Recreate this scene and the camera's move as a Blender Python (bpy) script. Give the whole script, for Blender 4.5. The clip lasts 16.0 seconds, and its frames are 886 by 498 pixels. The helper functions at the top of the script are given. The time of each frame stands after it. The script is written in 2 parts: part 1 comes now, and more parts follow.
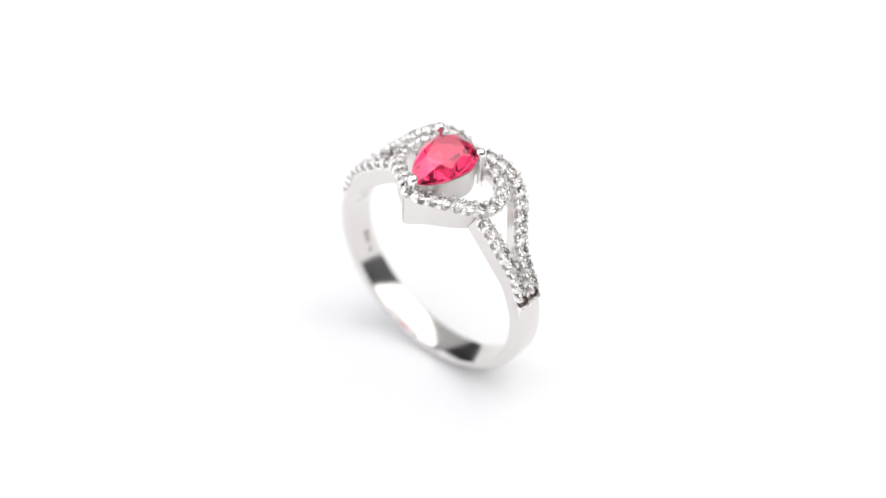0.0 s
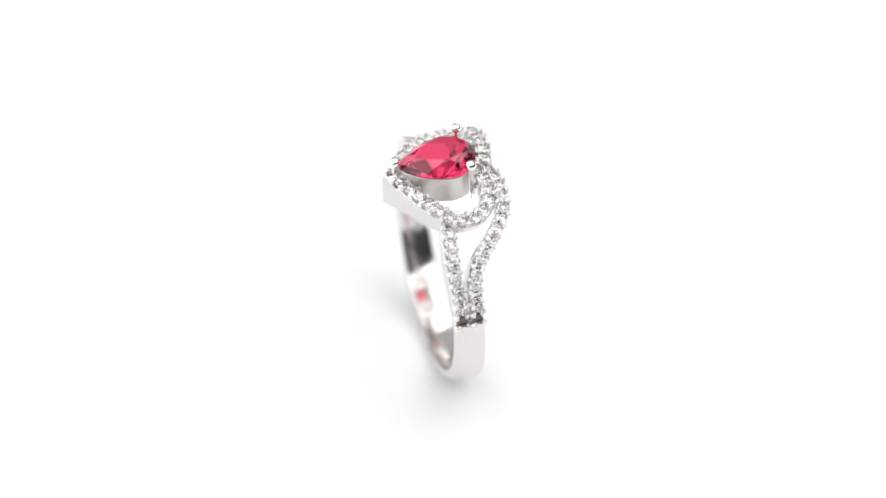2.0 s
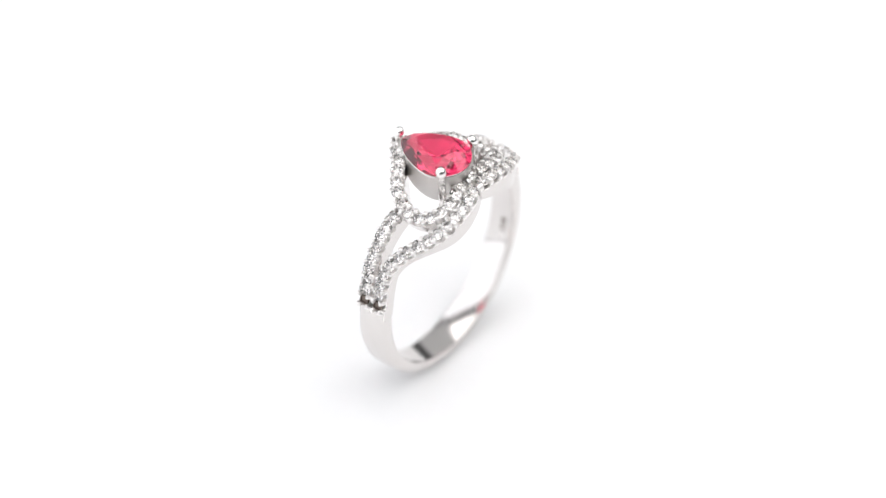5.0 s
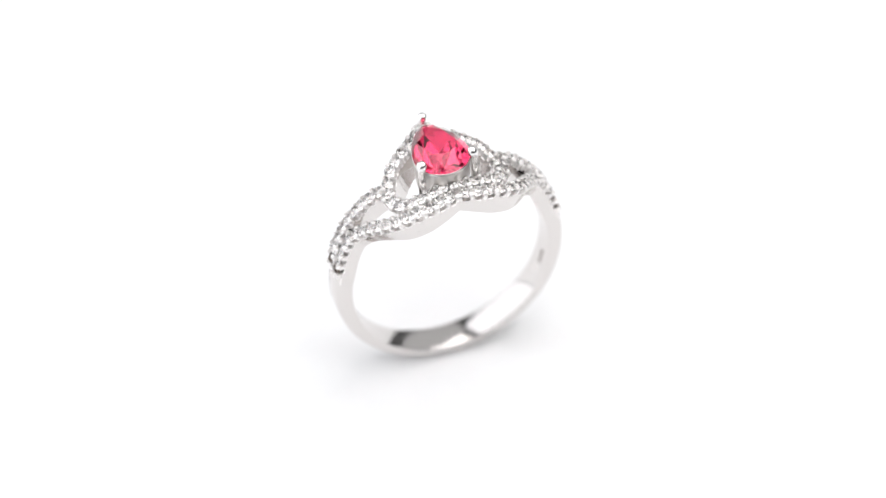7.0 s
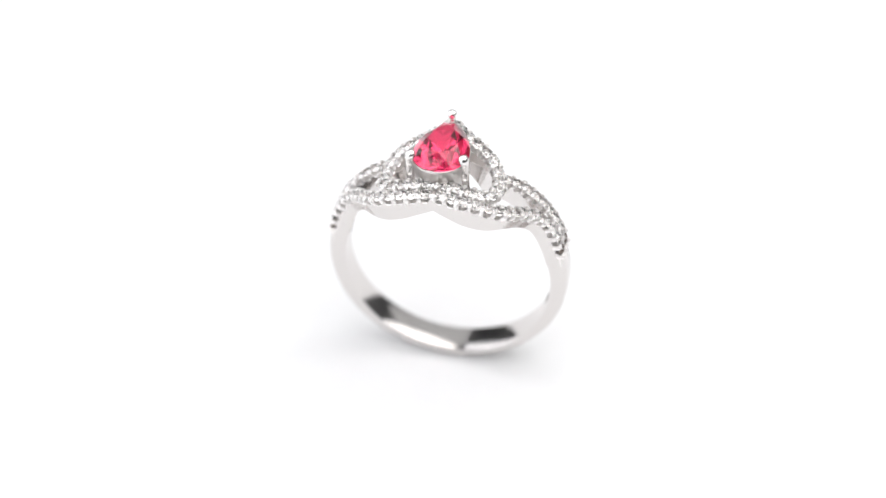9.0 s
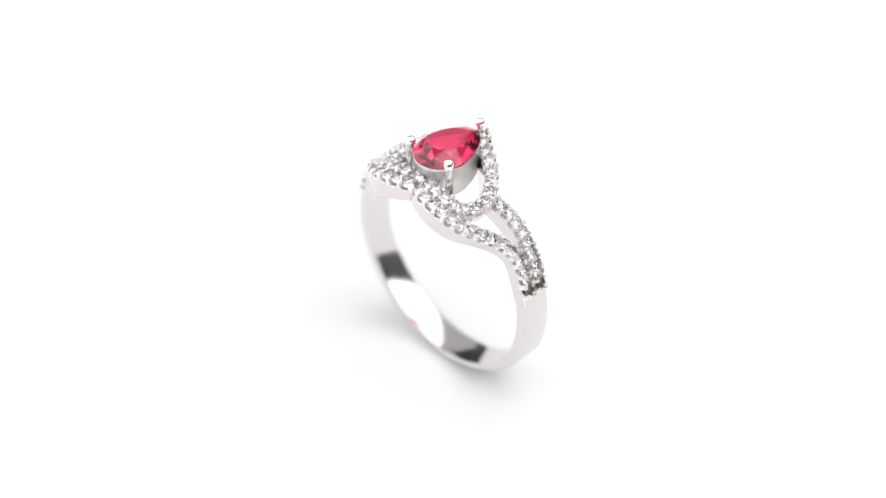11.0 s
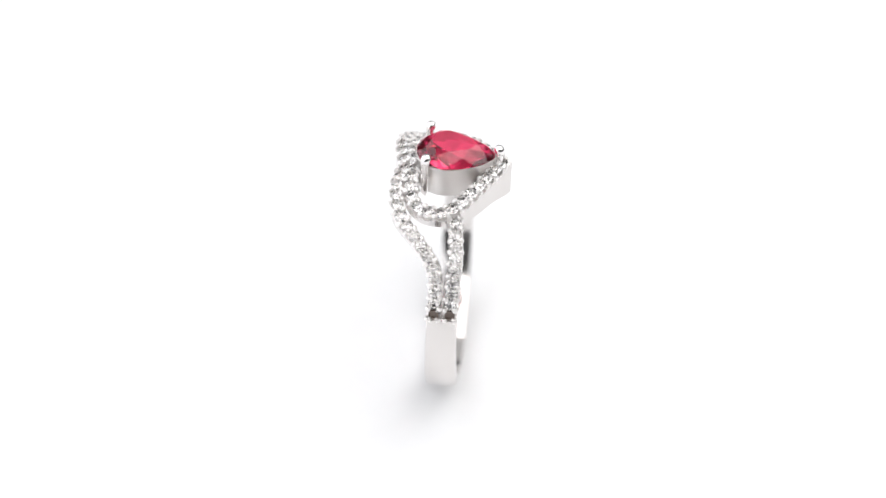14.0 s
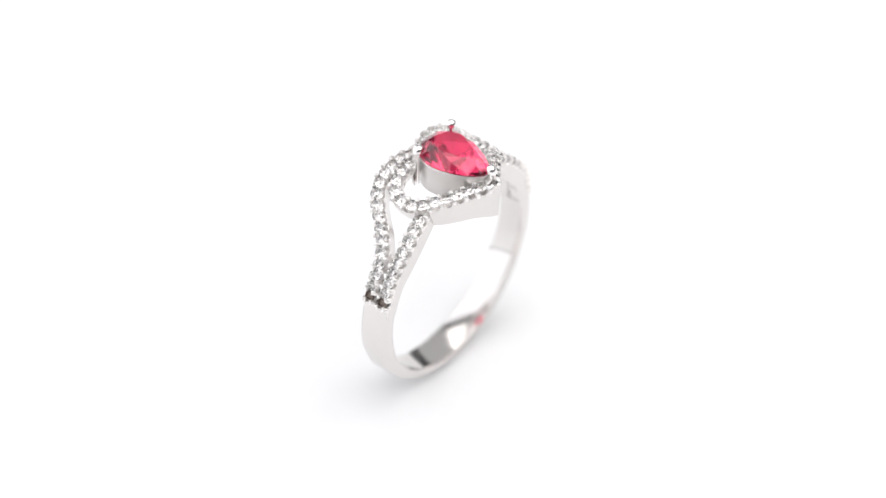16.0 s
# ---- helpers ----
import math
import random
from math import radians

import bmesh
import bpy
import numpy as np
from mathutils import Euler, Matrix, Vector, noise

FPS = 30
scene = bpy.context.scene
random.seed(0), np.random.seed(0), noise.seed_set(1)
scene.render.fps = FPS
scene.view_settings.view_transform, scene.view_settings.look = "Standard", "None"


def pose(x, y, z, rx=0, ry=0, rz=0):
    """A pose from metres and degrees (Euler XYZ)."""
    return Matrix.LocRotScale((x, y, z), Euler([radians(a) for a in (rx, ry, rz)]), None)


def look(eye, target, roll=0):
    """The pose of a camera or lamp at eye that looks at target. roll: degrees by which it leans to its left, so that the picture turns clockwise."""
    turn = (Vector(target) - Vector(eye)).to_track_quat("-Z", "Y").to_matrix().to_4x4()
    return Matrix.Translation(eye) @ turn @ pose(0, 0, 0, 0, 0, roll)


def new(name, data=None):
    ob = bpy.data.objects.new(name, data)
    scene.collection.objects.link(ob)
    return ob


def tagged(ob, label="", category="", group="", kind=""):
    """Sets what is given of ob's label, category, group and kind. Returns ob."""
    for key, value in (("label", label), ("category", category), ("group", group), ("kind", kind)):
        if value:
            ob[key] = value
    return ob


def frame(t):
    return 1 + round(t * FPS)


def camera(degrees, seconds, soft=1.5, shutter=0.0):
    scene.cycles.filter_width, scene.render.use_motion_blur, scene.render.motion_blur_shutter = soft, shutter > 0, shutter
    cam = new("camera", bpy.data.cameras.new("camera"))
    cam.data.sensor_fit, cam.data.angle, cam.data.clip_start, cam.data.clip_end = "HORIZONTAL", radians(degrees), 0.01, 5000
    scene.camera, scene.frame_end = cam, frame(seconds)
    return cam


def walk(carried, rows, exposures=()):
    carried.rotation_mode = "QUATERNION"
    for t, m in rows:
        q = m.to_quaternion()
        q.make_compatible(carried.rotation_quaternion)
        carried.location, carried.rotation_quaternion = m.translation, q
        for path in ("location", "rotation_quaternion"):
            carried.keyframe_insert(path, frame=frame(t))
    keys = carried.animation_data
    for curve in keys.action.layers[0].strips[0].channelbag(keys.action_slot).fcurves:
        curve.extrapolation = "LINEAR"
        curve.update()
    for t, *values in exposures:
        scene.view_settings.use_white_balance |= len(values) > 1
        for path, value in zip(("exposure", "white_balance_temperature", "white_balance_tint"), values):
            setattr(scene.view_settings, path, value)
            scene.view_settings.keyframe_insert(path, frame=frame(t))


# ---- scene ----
U = 0.00092          # metres to one modelling unit (the ring is 23 units wide)
SECONDS = 16.0
TILT = 44.34         # degrees by which the camera looks down
FAR = 250 * U        # from the camera to the ring
AIM = Vector((0, 0, 13.28 * U))

# ---- camera ----
cam = camera(18.98, SECONDS, soft=1.35)
way = Vector((0, math.cos(radians(TILT)), -math.sin(radians(TILT))))
EYE = AIM - way * FAR
walk(cam, [(0, look(EYE, AIM, 0.09)), (SECONDS, look(EYE, AIM, 0.09))], [(0, 0.0), (SECONDS, 0.0)])
cam.data.dof.use_dof = True
cam.data.dof.focus_distance = 241.5 * U
cam.data.dof.aperture_fstop = 13

# ---- light ----
world = bpy.data.worlds.new("studio")
scene.world = world
world.use_nodes = True
back = world.node_tree.nodes["Background"]
back.inputs["Color"].default_value = (0.95, 0.97, 1.0, 1)
back.inputs["Strength"].default_value = 0.1


def softbox(name, eye, target, wide, high, watts, colour):
    lamp = bpy.data.lights.new(name, "AREA")
    lamp.shape, lamp.size, lamp.size_y = "RECTANGLE", wide, high
    lamp.energy, lamp.color = watts, colour
    ob = new(name, lamp)
    ob.matrix_world = look(eye, target)
    return ob


softbox("softbox_top", (0.38, -0.03, 0.5), (0.38, -0.03, 0), 0.98, 0.8, 5.2, (1, 0.99, 0.985))
softbox("softbox_left", (-0.41, -0.1, 0.285), (0, -0.1, 0.0), 1.25, 0.66, 3.9, (0.955, 0.965, 1))
# unseen dim panel, added so the inside of the band reflects grey
softbox("fill_panel_back", (0.32, 0.82, 0.62), (0, 0, 0.02), 1.25, 0.85, 1.6, (0.99, 0.995, 1))


# ---- materials ----
def material(name):
    m = bpy.data.materials.new(name)
    m.use_nodes = True
    return m, m.node_tree.nodes, m.node_tree.links, m.node_tree.nodes["Principled BSDF"]


def relief(nodes, links, shader, scale, strength, distance, detail=3.0):
    co = nodes.new("ShaderNodeTexCoord")
    tex = nodes.new("ShaderNodeTexNoise")
    tex.inputs["Scale"].default_value = scale
    tex.inputs["Detail"].default_value = detail
    links.new(co.outputs["Object"], tex.inputs["Vector"])
    bump = nodes.new("ShaderNodeBump")
    bump.inputs["Strength"].default_value = strength
    bump.inputs["Distance"].default_value = distance
    links.new(tex.outputs["Fac"], bump.inputs["Height"])
    links.new(bump.outputs["Normal"], shader.inputs["Normal"])
    return tex


def silver(name, colour, low, high, bump):
    m, nodes, links, p = material(name)
    p.inputs["Base Color"].default_value = (*colour, 1)
    p.inputs["Metallic"].default_value = 1.0
    tex = relief(nodes, links, p, 900, bump, 0.00002)
    ramp = nodes.new("ShaderNodeMapRange")
    ramp.inputs["To Min"].default_value, ramp.inputs["To Max"].default_value = low, high
    links.new(tex.outputs["Fac"], ramp.inputs["Value"])
    links.new(ramp.outputs["Result"], p.inputs["Roughness"])
    return m


POLISHED = silver("polished_silver", (0.74, 0.712, 0.697), 0.11, 0.18, 0.05)
SATIN = silver("satin_silver", (0.78, 0.75, 0.73), 0.3, 0.42, 0.25)
# tarnish for the stamp, and the dark reflection coloured into the strands' end cells
TARNISHED_DARK = silver("tarnished_dark_silver", (0.2, 0.165, 0.145), 0.3, 0.5, 0.3)
FROST = silver("frosted_silver", (0.94, 0.915, 0.9), 0.3, 0.5, 0.15)
BEAD = silver("bright_silver", (0.95, 0.93, 0.92), 0.08, 0.16, 0.03)

GEM, nodes, links, p = material("pink_red_gem")
p.inputs["Base Color"].default_value = (0.9, 0.05, 0.15, 1)
p.inputs["Transmission Weight"].default_value = 0.97
p.inputs["Roughness"].default_value = 0.0
p.inputs["IOR"].default_value = 1.7

CLEAR, nodes, links, p = material("clear_stone")
info = nodes.new("ShaderNodeObjectInfo")
ramp = nodes.new("ShaderNodeValToRGB")
ramp.color_ramp.elements[0].color = (0.9, 0.86, 0.84, 1)
ramp.color_ramp.elements[1].color = (1, 0.975, 0.96, 1)
links.new(info.outputs["Random"], ramp.inputs["Fac"])
links.new(ramp.outputs["Color"], p.inputs["Base Color"])
p.inputs["Transmission Weight"].default_value = 1.0
p.inputs["Roughness"].default_value = 0.05
p.inputs["IOR"].default_value = 2.1

WHITE, nodes, links, p = material("white_sheet")
p.inputs["Roughness"].default_value = 0.55
tex = relief(nodes, links, p, 350, 0.05, 0.0001)
ramp = nodes.new("ShaderNodeValToRGB")
ramp.color_ramp.elements[0].color = (0.84, 0.845, 0.85, 1)
ramp.color_ramp.elements[1].color = (0.88, 0.88, 0.885, 1)
links.new(tex.outputs["Fac"], ramp.inputs["Fac"])
links.new(ramp.outputs["Color"], p.inputs["Base Color"])


def paint(name, grey):
    m, nodes, links, p = material(name)
    p.inputs["Roughness"].default_value = 0.8
    p.inputs["Base Color"].default_value = (grey, grey, grey * 1.02, 1)
    relief(nodes, links, p, 60, 0.2, 0.001)
    return m


WALL, PALE = paint("dark_wall_paint", 0.2), paint("pale_wall_paint", 0.7)


# ---- mesh helpers ----
def finish(name, bm, mat, smooth=True):
    bmesh.ops.recalc_face_normals(bm, faces=bm.faces)
    me = bpy.data.meshes.new(name)
    bm.to_mesh(me)
    bm.free()
    me.materials.append(mat)
    for poly in me.polygons:
        poly.use_smooth = smooth
    if smooth:
        me.set_sharp_from_angle(angle=radians(40))
    return me


def part(name, bm, mat, parent, label="", smooth=True):
    ob = new(name, finish(name, bm, mat, smooth))
    ob.parent = parent
    return tagged(ob, label)


def mirrored(rows):
    """The same path with x turned round."""
    return [(-r[0], *r[1:]) for r in rows]


def curve_points(rows, step):
    """A smooth path through rows, resampled at even steps; every column is carried along."""
    rows = [np.array(r, float) for r in rows]
    ext = [2 * rows[0] - rows[1], *rows, 2 * rows[-1] - rows[-2]]
    fine = []
    for a, b, c, d in zip(ext, ext[1:], ext[2:], ext[3:]):
        for k in range(24):
            s = k / 24
            fine.append(0.5 * (2 * b + (c - a) * s + (2 * a - 5 * b + 4 * c - d) * s * s + (3 * b - a - 3 * c + d) * s ** 3))
    fine.append(rows[-1])
    fine = np.array(fine)
    run = np.concatenate([[0], np.cumsum(np.linalg.norm(np.diff(fine[:, :3], axis=0), axis=1))])
    n = max(2, round(run[-1] / step) + 1)
    at = np.linspace(0, run[-1], n)
    return np.array([[np.interp(s, run, fine[:, k]) for k in range(fine.shape[1])] for s in at])


def frames_of(points):
    """Tangent, up and side along a path round the finger's axis (y)."""
    out = []
    for i, q in enumerate(points):
        a, b = points[max(i - 1, 0)][:3], points[min(i + 1, len(points) - 1)][:3]
        tan = Vector(b - a).normalized()
        up = Vector((q[0], 0, q[2])).normalized()
        up = (up - tan * up.dot(tan)).normalized()
        out.append((Vector(q[:3]), tan, up, tan.cross(up).normalized()))
    return out


def loft(bm, sections, closed=False):
    rings = [[bm.verts.new(v) for v in s] for s in sections]
    n = len(rings[0])
    pairs = list(zip(rings, rings[1:] + rings[:1])) if closed else list(zip(rings, rings[1:]))
    for a, b in pairs:
        for i in range(n):
            bm.faces.new((a[i], a[(i + 1) % n], b[(i + 1) % n], b[i]))
    if not closed:
        bm.faces.new(rings[0][::-1])
        bm.faces.new(rings[-1])


# ---- the setting ----
def sheet():
    """A white sheet that lies flat on the table, its edges slightly eased."""
    bm = bmesh.new()
    bmesh.ops.create_cube(bm, size=1.0)
    bmesh.ops.scale(bm, vec=(2.49, 2.49, 0.004), verts=bm.verts)
    bmesh.ops.bevel(bm, geom=bm.edges[:], offset=0.0012, segments=2, affect="EDGES")
    bmesh.ops.translate(bm, vec=(0, 0, -0.002), verts=bm.verts)
    ob = new("backdrop", finish("backdrop", bm, WHITE))
    return tagged(ob, "matt white backdrop sheet lying flat under the ring", "backdrop", kind="structure")


sheet()


def slab(name, centre, size, mat):
    bm = bmesh.new()
    bmesh.ops.create_cube(bm, size=1.0)
    bmesh.ops.scale(bm, vec=size, verts=bm.verts)
    ob = new(name, finish(name, bm, mat, smooth=False))
    ob.location = centre
    return tagged(ob, "plain painted studio surface in matt grey", "wall" if "wall" in name else "ceiling", kind="structure")


slab("wall_north", (0, 1.3, 0.85), (2.7, 0.1, 1.7), WALL)
slab("wall_south", (0, -1.3, 0.85), (2.7, 0.1, 1.7), WALL)
slab("wall_east", (1.3, 0, 0.85), (0.1, 2.5, 1.7), WALL)
slab("wall_west", (-1.3, 0, 0.85), (0.1, 2.5, 1.7), WALL)
slab("ceiling", (0, 0, 1.75), (2.7, 2.7, 0.1), PALE)

# ---- the ring ----
INNER = 9.75         # radius of the hole
BASE = 11.65         # from the ring's centre down to the table

ring = new("gemstone_ring")
tagged(ring, "polished silver ring with pear-cut red gem standing on white sheet", "ring")


def lift(v):
    """From units round the ring's centre to metres over its base."""
    return Vector((v[0] * U, v[1] * U, (v[2] + BASE) * U))


def band():
    """The plain lower hoop, open at the top, its ends cut square under the stones."""
    bm = bmesh.new()
    sections = []
    start, stop, n = 180 - 14.2, 360 + 14.2, 96
    for i in range(n + 1):
        s = i / n
        a = radians(start + (stop - start) * s)
        low = abs(2 * s - 1)
        half = 1.62 - 0.25 * low
        thick = 1.9 - 0.15 * low
        floor = 0.84 * math.cos(math.pi / 2 * low) ** 1.3      # the hoop thins towards its lowest point
        # a flat outside with softly rounded edges, a slightly eased inside
        prof = [(-half, floor + 0.22), (-half, thick - 0.5), (-half + 0.13, thick - 0.2), (-half + 0.42, thick - 0.05), (0, thick),
                (half - 0.42, thick - 0.05), (half - 0.13, thick - 0.2), (half, thick - 0.5), (half, floor + 0.22), (half - 0.1, floor + 0.06), (half - 0.35, floor),
                (0, floor - 0.02), (-half + 0.35, floor), (-half + 0.1, floor + 0.06)]
        sections.append([lift(((INNER + h) * math.cos(a), y, (INNER + h) * math.sin(a))) for y, h in prof])
    loft(bm, sections)
    return part("band", bm, POLISHED, ring, "plain polished silver band")


def rail(name, rows, deep, label, trim, pitch=1.14, width=1.3):
    """A metal ribbon under a row of stones, its side walls cut into a scallop at every stone.
    Rows: x, y, z of the stones' girdles and the depth of the ribbon's wall."""
    pts = curve_points(rows, 0.095)
    length = 0.05 * (len(curve_points(rows, 0.05)) - 1)
    n = max(1, round((length - trim[0] - trim[1]) / pitch))
    bm = bmesh.new()
    sections = []
    for i, ((q, tan, up, side), row) in enumerate(zip(frames_of(pts), pts)):
        w = width / 2
        radial = Vector((q.x, 0, q.z))
        d = max(1.0, min(row[3], radial.length - deep))
        phase = (length * i / (len(pts) - 1) - trim[0]) / (length - trim[0] - trim[1]) * n
        cut = min(1.0, 1.5 * (0.5 - 0.5 * math.cos(2 * math.pi * phase))) if 0 < phase < n else 0.0
        edge = 0.02 - 0.6 * cut if q.z > 3.15 else -0.42      # the tail lies inside the hoop
        floor = min(-0.48, edge - 0.02)
        prof = [(-w, edge - 0.08), (-w + 0.08, edge), (-w + 0.22, edge), (-w + 0.3, floor), (w - 0.3, floor), (w - 0.22, edge), (w - 0.08, edge), (w, edge - 0.08), (w, -d + 0.05),
                (w - 0.05, -d), (-w + 0.05, -d), (-w, -d + 0.05)]
        down = radial.normalized()
        ends = abs(q.x) < 1e-4
        section = []
        for a, b in prof:
            v = q + side * a + (up * b if b > -0.7 else down * b)
            section.append(lift(v - tan * (v.x / tan.x) if ends else v))      # mitred where the two halves meet
        sections.append(section)
    loft(bm, sections)
    ob = part(name, bm, POLISHED, ring, label)
    ob.data.materials.append(FROST)
    for k in range(12 * (len(pts) - 1)):
        if k % 12 < 7:
            ob.data.polygons[k].material_index = 1      # the cut seats under the stones
    return ob


def stone_mesh():
    """A small brilliant cut of radius 1 and its table up."""
    bm = bmesh.new()
    n = 8

    def circle(count, r, z, turn=0.0):
        return [bm.verts.new((r * math.cos(2 * math.pi * (k + turn) / count), r * math.sin(2 * math.pi * (k + turn) / count), z)) for k in range(count)]

    table, girdle, low = circle(n, 0.55, 0.36, 0.5), circle(16, 1.0, 0.0), circle(16, 0.99, -0.07)
    star, tip = circle(n, 0.46, -0.42, 0.5), bm.verts.new((0, 0, -0.82))
    bm.faces.new(table)
    for k in range(n):
        a, b, c = girdle[2 * k], girdle[2 * k + 1], girdle[(2 * k + 2) % 16]
        bm.faces.new((a, b, table[k]))
        bm.faces.new((b, c, table[k]))
        bm.faces.new((table[k], c, table[(k + 1) % n]))
        d, e, f = low[2 * k], low[2 * k + 1], low[(2 * k + 2) % 16]
        bm.faces.new((e, d, star[k]))
        bm.faces.new((f, e, star[k]))
        bm.faces.new((f, star[k], tip, star[(k + 1) % n]))
    for k in range(16):
        bm.faces.new((girdle[k], low[k], low[(k + 1) % 16], girdle[(k + 1) % 16]))
    bmesh.ops.scale(bm, vec=(U, U, U), verts=bm.verts)
    return finish("stone", bm, CLEAR, smooth=False)


def bead_mesh():
    """A grain that grips the stones: a round head on a short post (outwards is +y)."""
    bm = bmesh.new()
    n = 8
    rows = [(0.15, 0.0, -0.5), (0.19, 0.02, -0.15), (0.21, 0.02, 0.02), (0.19, 0.0, 0.13), (0.12, -0.02, 0.21), (0.03, -0.03, 0.24)]
    sections = [[(r * math.cos(2 * math.pi * k / n) * U, (r * math.sin(2 * math.pi * k / n) + y) * U, z * U) for k in range(n)] for r, y, z in rows]
    loft(bm, sections)
    return finish("bead", bm, FROST)


def claw_mesh():
    """A stubby claw on the ribbon's edge: a flattened head over a post that runs down the wall (outwards is +y)."""
    bm = bmesh.new()
    n = 8
    rows = [(0.14, 0.02, -0.75), (0.19, 0.05, -0.5), (0.21, 0.06, -0.2), (0.22, 0.02, 0.0), (0.2, -0.05, 0.12), (0.13, -0.12, 0.19), (0.04, -0.16, 0.21)]
    sections = [[(r * math.cos(2 * math.pi * k / n) * U, (0.85 * r * math.sin(2 * math.pi * k / n) + y) * U, z * U) for k in range(n)] for r, y, z in rows]
    loft(bm, sections)
    return finish("claw", bm, FROST)


def dark_cell_mesh():
    """A square cell whose dark colour stands in for an end stone's dark reflection: a sunken floor inside a low rim."""
    bm = bmesh.new()
    sections = []
    for half, z in ((0.36, -0.3), (0.5, -0.3), (0.52, 0.06), (0.46, 0.1), (0.4, 0.06), (0.36, -0.12)):
        sections.append([(a * half * U, b * half * 1.1 * U, z * U) for a, b in ((-1, -1), (1, -1), (1, 1), (-1, 1))])
    loft(bm, sections)
    return finish("dark_cell", bm, TARNISHED_DARK, smooth=False)


STONE, GRAIN, CLAW, DARK_CELL = stone_mesh(), bead_mesh(), claw_mesh(), dark_cell_mesh()


def place(name, me, q, up, tan, size):
    ob = new(name, me)
    ob.parent = ring
    side = up.cross(tan).normalized()
    tan = side.cross(up)
    m = Matrix((tan, side, up)).transposed().to_4x4()
    ob.matrix_basis = Matrix.Translation(lift(q)) @ m @ Matrix.Diagonal((size, size, size, 1))
    return ob


def pave(rows, pitch=1.14, size=0.58, trim=(0.0, 0.0), lean_out=0.0, tail=False):
    """A row of stones along a path, with a grain on each side of every joint."""
    pts = curve_points(rows, 0.05)
    fr = frames_of(pts)
    first, last = round(trim[0] / 0.05), len(pts) - 1 - round(trim[1] / 0.05)
    n = max(1, round((last - first) * 0.05 / pitch))
    for k in range(n):
        q, tan, up, side = fr[round(first + (last - first) * (k + 0.5) / n)]
        # the lowest stone, which reflects dark, is replaced by a dark-coloured cell
        if k == 0 and tail:
            place("dark_cell", DARK_CELL, q - up * 0.06, up, tan, 0.78)
            continue
        lean = Vector((random.uniform(-0.1, 0.1), random.uniform(-0.1, 0.1), random.uniform(-0.1, 0.1)))
        up = (up - Vector((0, lean_out * max(0.0, 1 - abs(q.x) / 7.5), 0))).normalized()
        turn = tan * math.cos(k) + side * math.sin(k)
        place("stone", STONE, q - up * 0.02, (up + lean).normalized(), turn, size * random.uniform(0.95, 1.05))
    for k in range(n + 1):
        q, tan, up, side = fr[round(first + (last - first) * k / n)]
        for s in (-1, 1):
            out = side * s
            place("claw", CLAW, q + out * random.uniform(0.54, 0.62) + tan * random.uniform(-0.06, 0.06) + up * random.uniform(-0.08, 0.0), (up + out * random.uniform(0.15, 0.4)).normalized(), tan * -s, random.uniform(0.9, 1.2))
            for d in (-1, 1):
                place("bead", GRAIN, q + out * random.uniform(0.26, 0.42) + tan * d * random.uniform(0.05, 0.2) + up * random.uniform(0.0, 0.08), (up + out * 0.1).normalized(), tan * -s, random.uniform(0.5, 0.85))


OUTER = [(-11.48, -0.74, 1.9, 1.85), (-11.2, -0.74, 3.1, 1.85), (-10.6, -0.73, 5.1, 1.88), (-9.75, -0.8, 6.7, 1.8), (-8.9, -1.3, 7.75, 1.7), (-8.15, -2.02, 8.6, 1.7), (-7.4, -2.9, 9.35, 1.8),
         (-6.65, -3.75, 10.05, 2.0), (-5.85, -4.42, 10.65, 2.25), (-4.8, -4.88, 11.25, 2.4), (-3.3, -5.05, 11.75, 2.35), (-1.6, -4.88, 11.95, 1.95), (0, -4.35, 11.85, 1.55)]
INSIDE = [(-11.48, 0.74, 1.9, 1.85), (-11.2, 0.74, 3.1, 1.85), (-10.6, 0.77, 5.1, 2.0), (-9.75, 0.85, 6.7, 2.2), (-8.95, 0.88, 7.75, 2.3), (-7.95, 0.85, 8.75, 2.35), (-6.7, 0.7, 9.75, 2.35), (-5.7, 0.55, 10.2, 2.2), (-5.1, 0.45, 10.3, 1.9)]
HALO = [(0, 4.4, 12.95, 3.6), (-1.6, 3.2, 12.55, 3.4), (-3.25, 2.15, 12.15, 3.2), (-4.4, 1.2, 11.75, 3.1), (-5.1, 0.15, 11.15, 2.6), (-5.5, -1.1, 10.85, 1.75), (-5.35, -2.4, 10.95, 1.6),
        (-4.6, -3.35, 11.3, 1.2), (-3.3, -3.75, 11.9, 1.4), (-1.6, -3.65, 12.2, 1.6), (0, -3.3, 12.2, 1.6)]


def pear(u, grow=0.0):
    """The gem's outline at u (0 to 1, from the point round): x, y."""
    a = 2 * math.pi * u
    r, yc, tip = 2.64 + grow, -0.85, 3.66 + grow * 1.3
    y = math.cos(a)
    x = math.sin(a)
    if y <= 0:
        return r * x, yc + r * 1.02 * y
    return r * x * (1 - 0.40 * y ** 1.5) if y < 0.999 else 0.0, yc + (tip - yc) * (1 - (1 - y) ** 1.12)


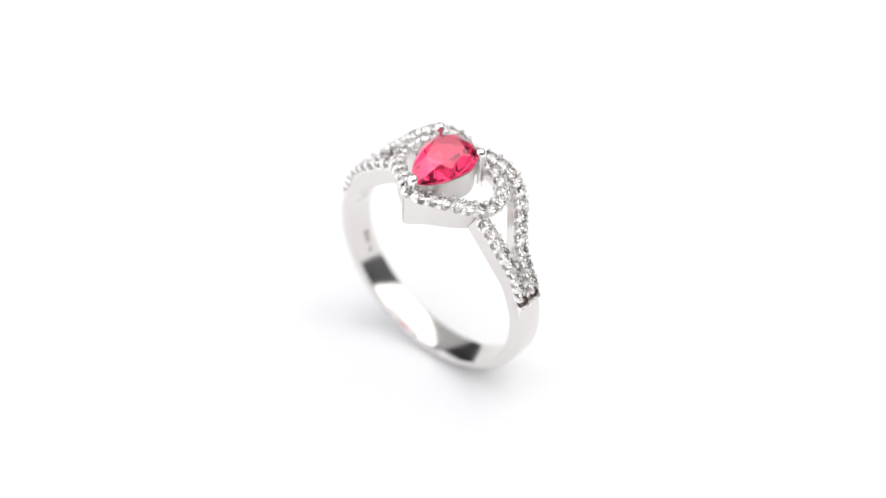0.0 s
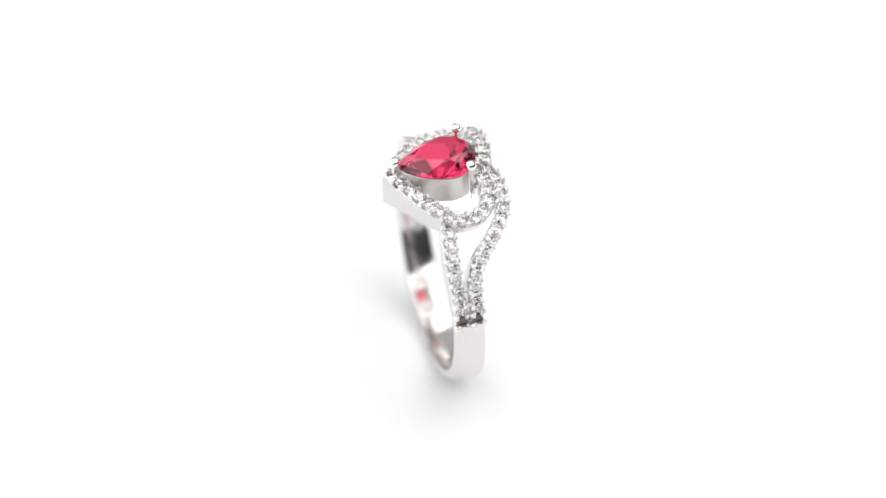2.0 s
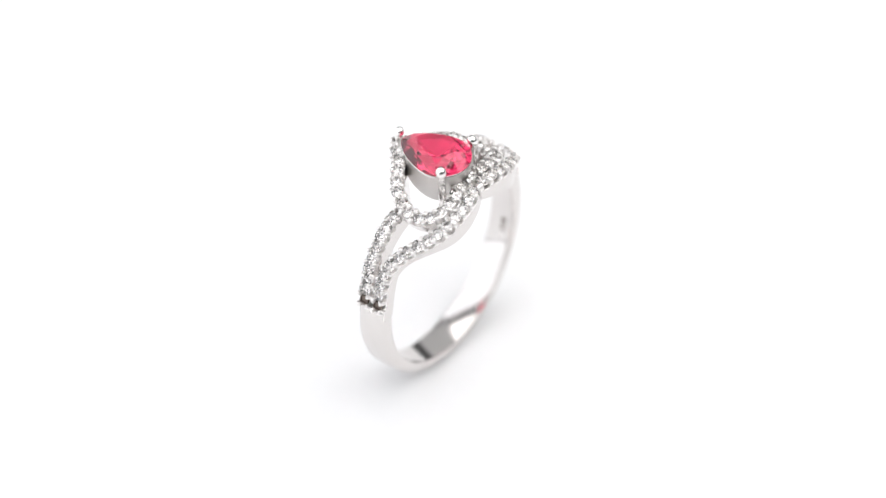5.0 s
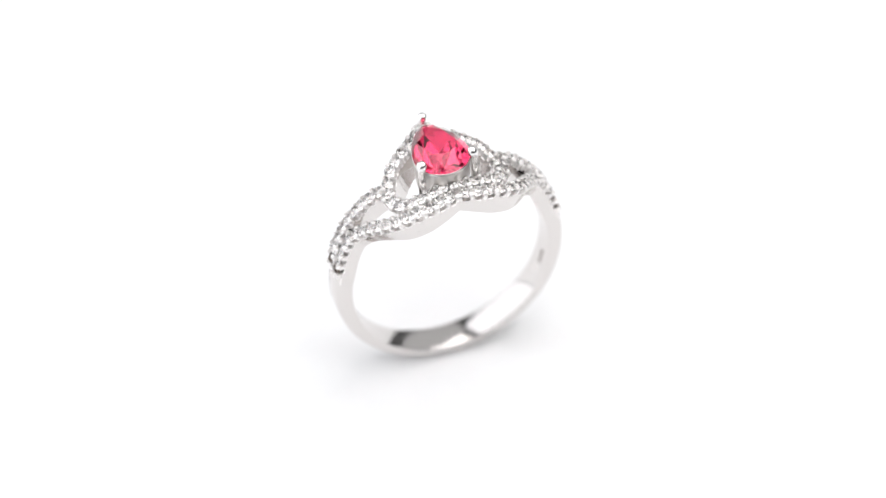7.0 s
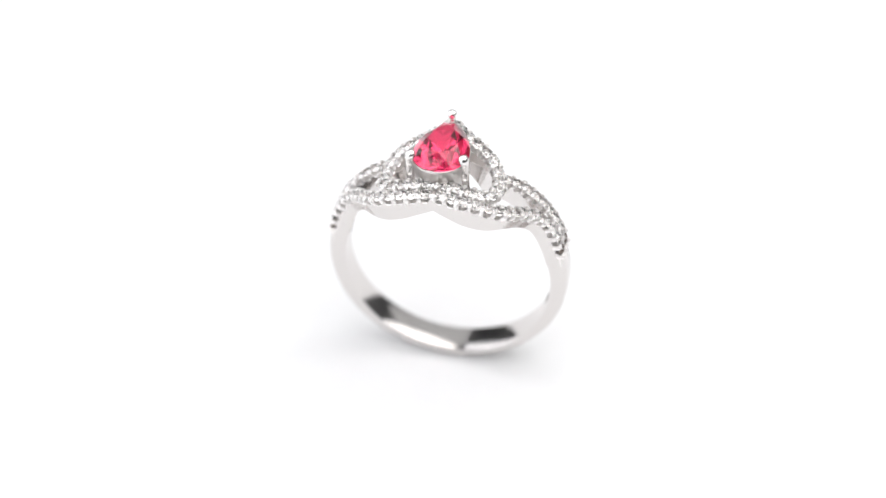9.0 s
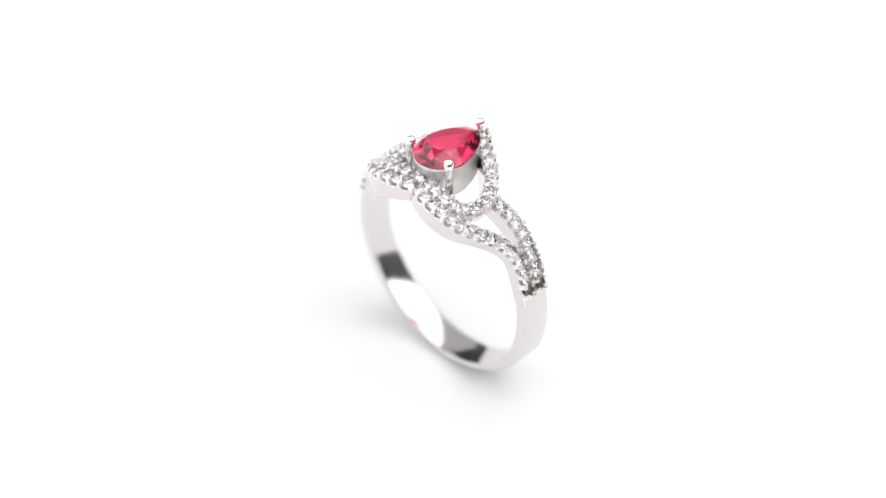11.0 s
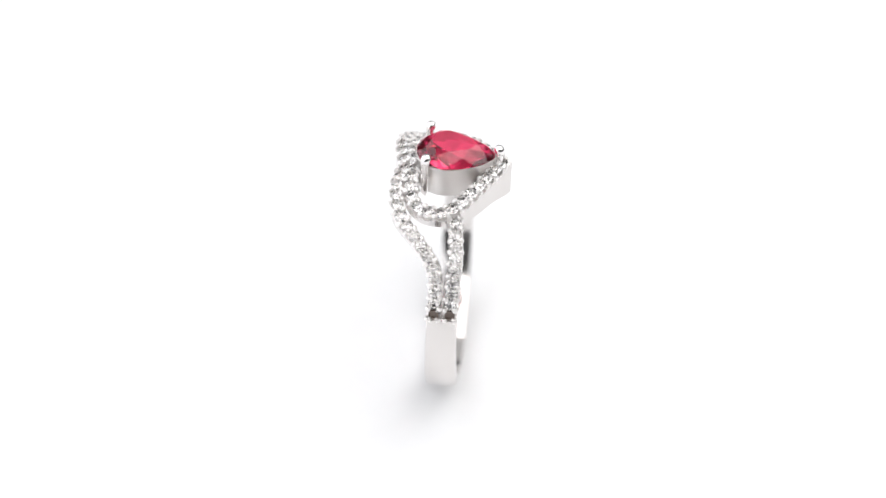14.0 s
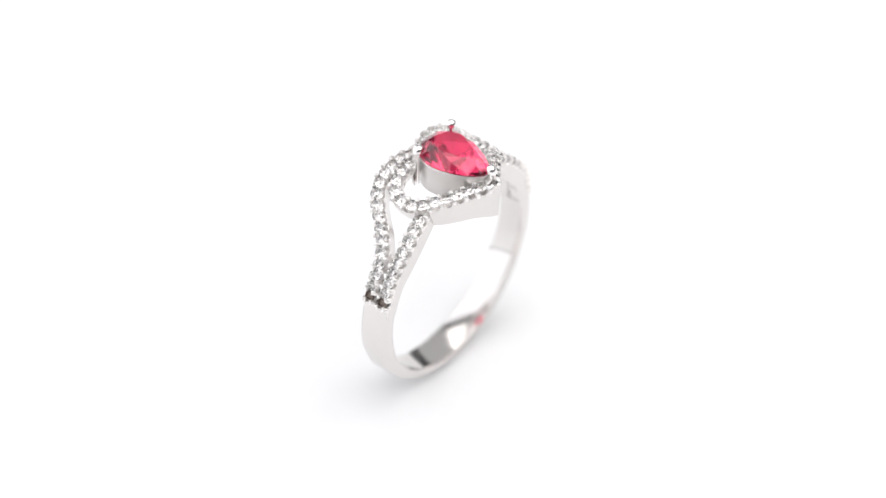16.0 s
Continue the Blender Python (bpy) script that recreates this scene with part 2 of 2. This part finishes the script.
def gem():
    """A pear brilliant: eight-sided table, stars, kites and upper halves, a girdle, then kites and lower halves down to the culet."""
    bm = bmesh.new()
    n, fine = 8, 32

    def ringed(count, f, z, shift=0.0):
        out = []
        for k in range(count):
            x, y = pear((k + shift) / count)
            out.append(bm.verts.new(lift((x * f, (y + 0.35) * f - 0.35, z - 0.03 * y))))
        return out

    def facets(centre, inner, mids, girdle):
        """Kites and halves between the mid points and the girdle; centre is a ring of corners or one point."""
        step = fine // n
        for k in range(n):
            corner = inner[k] if inner else centre
            bm.faces.new((corner, mids[k - 1], girdle[k * step], mids[k]))
            for j in range(step):
                bm.faces.new((mids[k], girdle[k * step + j], girdle[(k * step + j + 1) % fine]))

    table, stars = ringed(n, 0.58, 14.86), ringed(n, 0.8, 14.44, 0.5)
    upper, lower = ringed(fine, 1.0, 13.72), ringed(fine, 1.0, 13.58)
    bm.faces.new(table)
    for k in range(n):
        bm.faces.new((table[k], table[(k + 1) % n], stars[k]))
    facets(None, table, stars, upper)
    for k in range(fine):
        bm.faces.new((upper[k], upper[(k + 1) % fine], lower[(k + 1) % fine], lower[k]))
    mids = ringed(n, 0.5, 12.35, 0.5)
    facets(bm.verts.new(lift((0, -0.35, 11.25))), None, mids, lower)
    bmesh.ops.triangulate(bm, faces=[f for f in bm.faces if len(f.verts) == 4])
    return part("gem", bm, GEM, ring, "pear-cut pink-red gem", smooth=False)


def basket():
    """The open metal cup that carries the gem."""
    bm = bmesh.new()
    n = 64
    sections = []
    for grow, z in ((-0.14, 13.48), (-0.02, 13.54), (0.04, 13.46), (-0.04, 13.24), (-0.2, 10.4), (-0.28, 10.31), (-0.55, 10.4), (-0.45, 12.95)):
        sections.append([lift((*pear((k + 0.5) / n, grow), z)) for k in range(n)])
    loft(bm, sections, closed=True)
    return part("basket", bm, SATIN, ring, "satin silver cup under the gem")


def prong(x, y, foot, z0, rise=0.0):
    """A round claw that bends over the gem's edge and ends in a ball."""
    bm = bmesh.new()
    n = 16
    out = Vector((x, y + 0.6, 0)).normalized()
    top = Vector((x, y, 0))
    axis = [(Vector((x, y, z0)) - out * foot, 0.38), (Vector((x, y, 13.0)), 0.38), (Vector((x, y, 13.9)), 0.38)]
    for h, back, r in ((14.12, 0.03, 0.42), (14.3, 0.08, 0.48), (14.5, 0.12, 0.5), (14.7, 0.15, 0.45), (14.85, 0.17, 0.33), (14.94, 0.17, 0.18), (14.97, 0.17, 0.04)):
        axis.append((top - out * back + Vector((0, 0, h + rise)), r))
    sections = [[lift(c + Vector((r * math.cos(2 * math.pi * k / n), r * math.sin(2 * math.pi * k / n), 0))) for k in range(n)] for c, r in axis]
    loft(bm, sections)
    return part("prong", bm, BEAD, ring, "round polished silver claw")


def hallmark():
    """A worn stamp inside the hoop: three illegible bars and a round punch."""
    for angle, wide, high in ((-17.5, 0.5, 0.55), (-20.5, 0.28, 0.6), (-23.0, 0.36, 0.5), (-28.5, 0.75, 0.7)):
        bm = bmesh.new()
        low = abs(2 * (360 + angle - 165.8) / 208.4 - 1)
        r = INNER + 0.84 * math.cos(math.pi / 2 * low) ** 1.3
        a = radians(angle)
        mid, out, along = Vector((r * math.cos(a), -0.3, r * math.sin(a))), Vector((math.cos(a), 0, math.sin(a))), Vector((-math.sin(a), 0, math.cos(a)))
        n = 12
        sections = []
        for grow, up in ((1.0, -0.05), (1.0, 0.03), (0.75, 0.06)):
            sections.append([lift(mid - out * up + along * (wide / 2 * grow * math.cos(2 * math.pi * k / n)) + Vector((0, high / 2 * grow * math.sin(2 * math.pi * k / n), 0))) for k in range(n)])
        loft(bm, sections)
        part("stamp", bm, TARNISHED_DARK if wide < 0.6 else SATIN, ring, "worn illegible stamp")


def ring_parts():
    band()
    hallmark()
    gem()
    basket()
    for s, x in ((0, 0), (1, -2.56), (1, 2.56)):
        if s:
            prong(x, -2.55, 0.05, 10.6, 0.05)
        else:
            prong(0, 4.15, 0.0, 11.4, -0.2)
    tip = Vector((0, 0.2, 1)).normalized()
    place("stone", STONE, Vector((0, 4.42, 12.95)), tip, Vector((1, 0, 0)), 0.56)
    for x, y in ((0.0, 4.98), (-0.5, 4.66), (0.5, 4.66), (-0.42, 4.02), (0.42, 4.02)):
        place("claw", CLAW, Vector((x, y, 12.9)), tip, Vector((1, 0, 0)) if y > 4.2 else Vector((-1, 0, 0)), 1.0)
    for flip in (False, True):
        side = mirrored if flip else list
        for name, rows, gap, trim, lean, label in (
                ("outer_strand", OUTER, -0.12, (1.12, 0.3), 0.5, "silver strand curling into the heart's lobe"),
                ("inner_strand", INSIDE, -0.16, (1.12, 0.3), 0.0, "silver strand rising to the halo"),
                ("halo_rail", HALO, -0.4, (0.55, 0.35), 0.15, "heart-shaped silver halo rail")):
            rail(name, side(rows), INNER + gap, label, trim)
            pave(side(rows), trim=trim, lean_out=lean, tail=name != "halo_rail")


ring_parts()

# the ring's turn on the table: a steady spin, and by how many degrees it runs ahead or behind (seconds, degrees)
SPIN = -16.68
DRIFT = [(0, 0.5), (1, 0.7), (2, 0.65), (3, 0.2), (4, -0.5), (5, -0.6), (6.5, -0.6), (8, -0.85), (9, -0.75), (10, -0.55), (11, -0.35), (12, -0.1), (13, 0.1), (14, 0.1), (15, 0.35), (16, 0.65)]


def motions():
    rows = []
    for k in range(33):
        t = k / 2
        a = 141.22 + SPIN * t + float(np.interp(t, [d[0] for d in DRIFT], [d[1] for d in DRIFT]))
        m = pose(0.21 * U, 0, 0, 0, 0, a) @ Matrix.Translation((0.97 * U, 0.23 * U, 0.1 * U)) @ pose(0, 0, 0, 0, -3.0, 0) @ pose(0, 0, 0, -1.51, 0, 0) @ pose(0, 0, 0, 0, 0, -2.8)
        rows.append((t, m))
    walk(ring, rows)


motions()
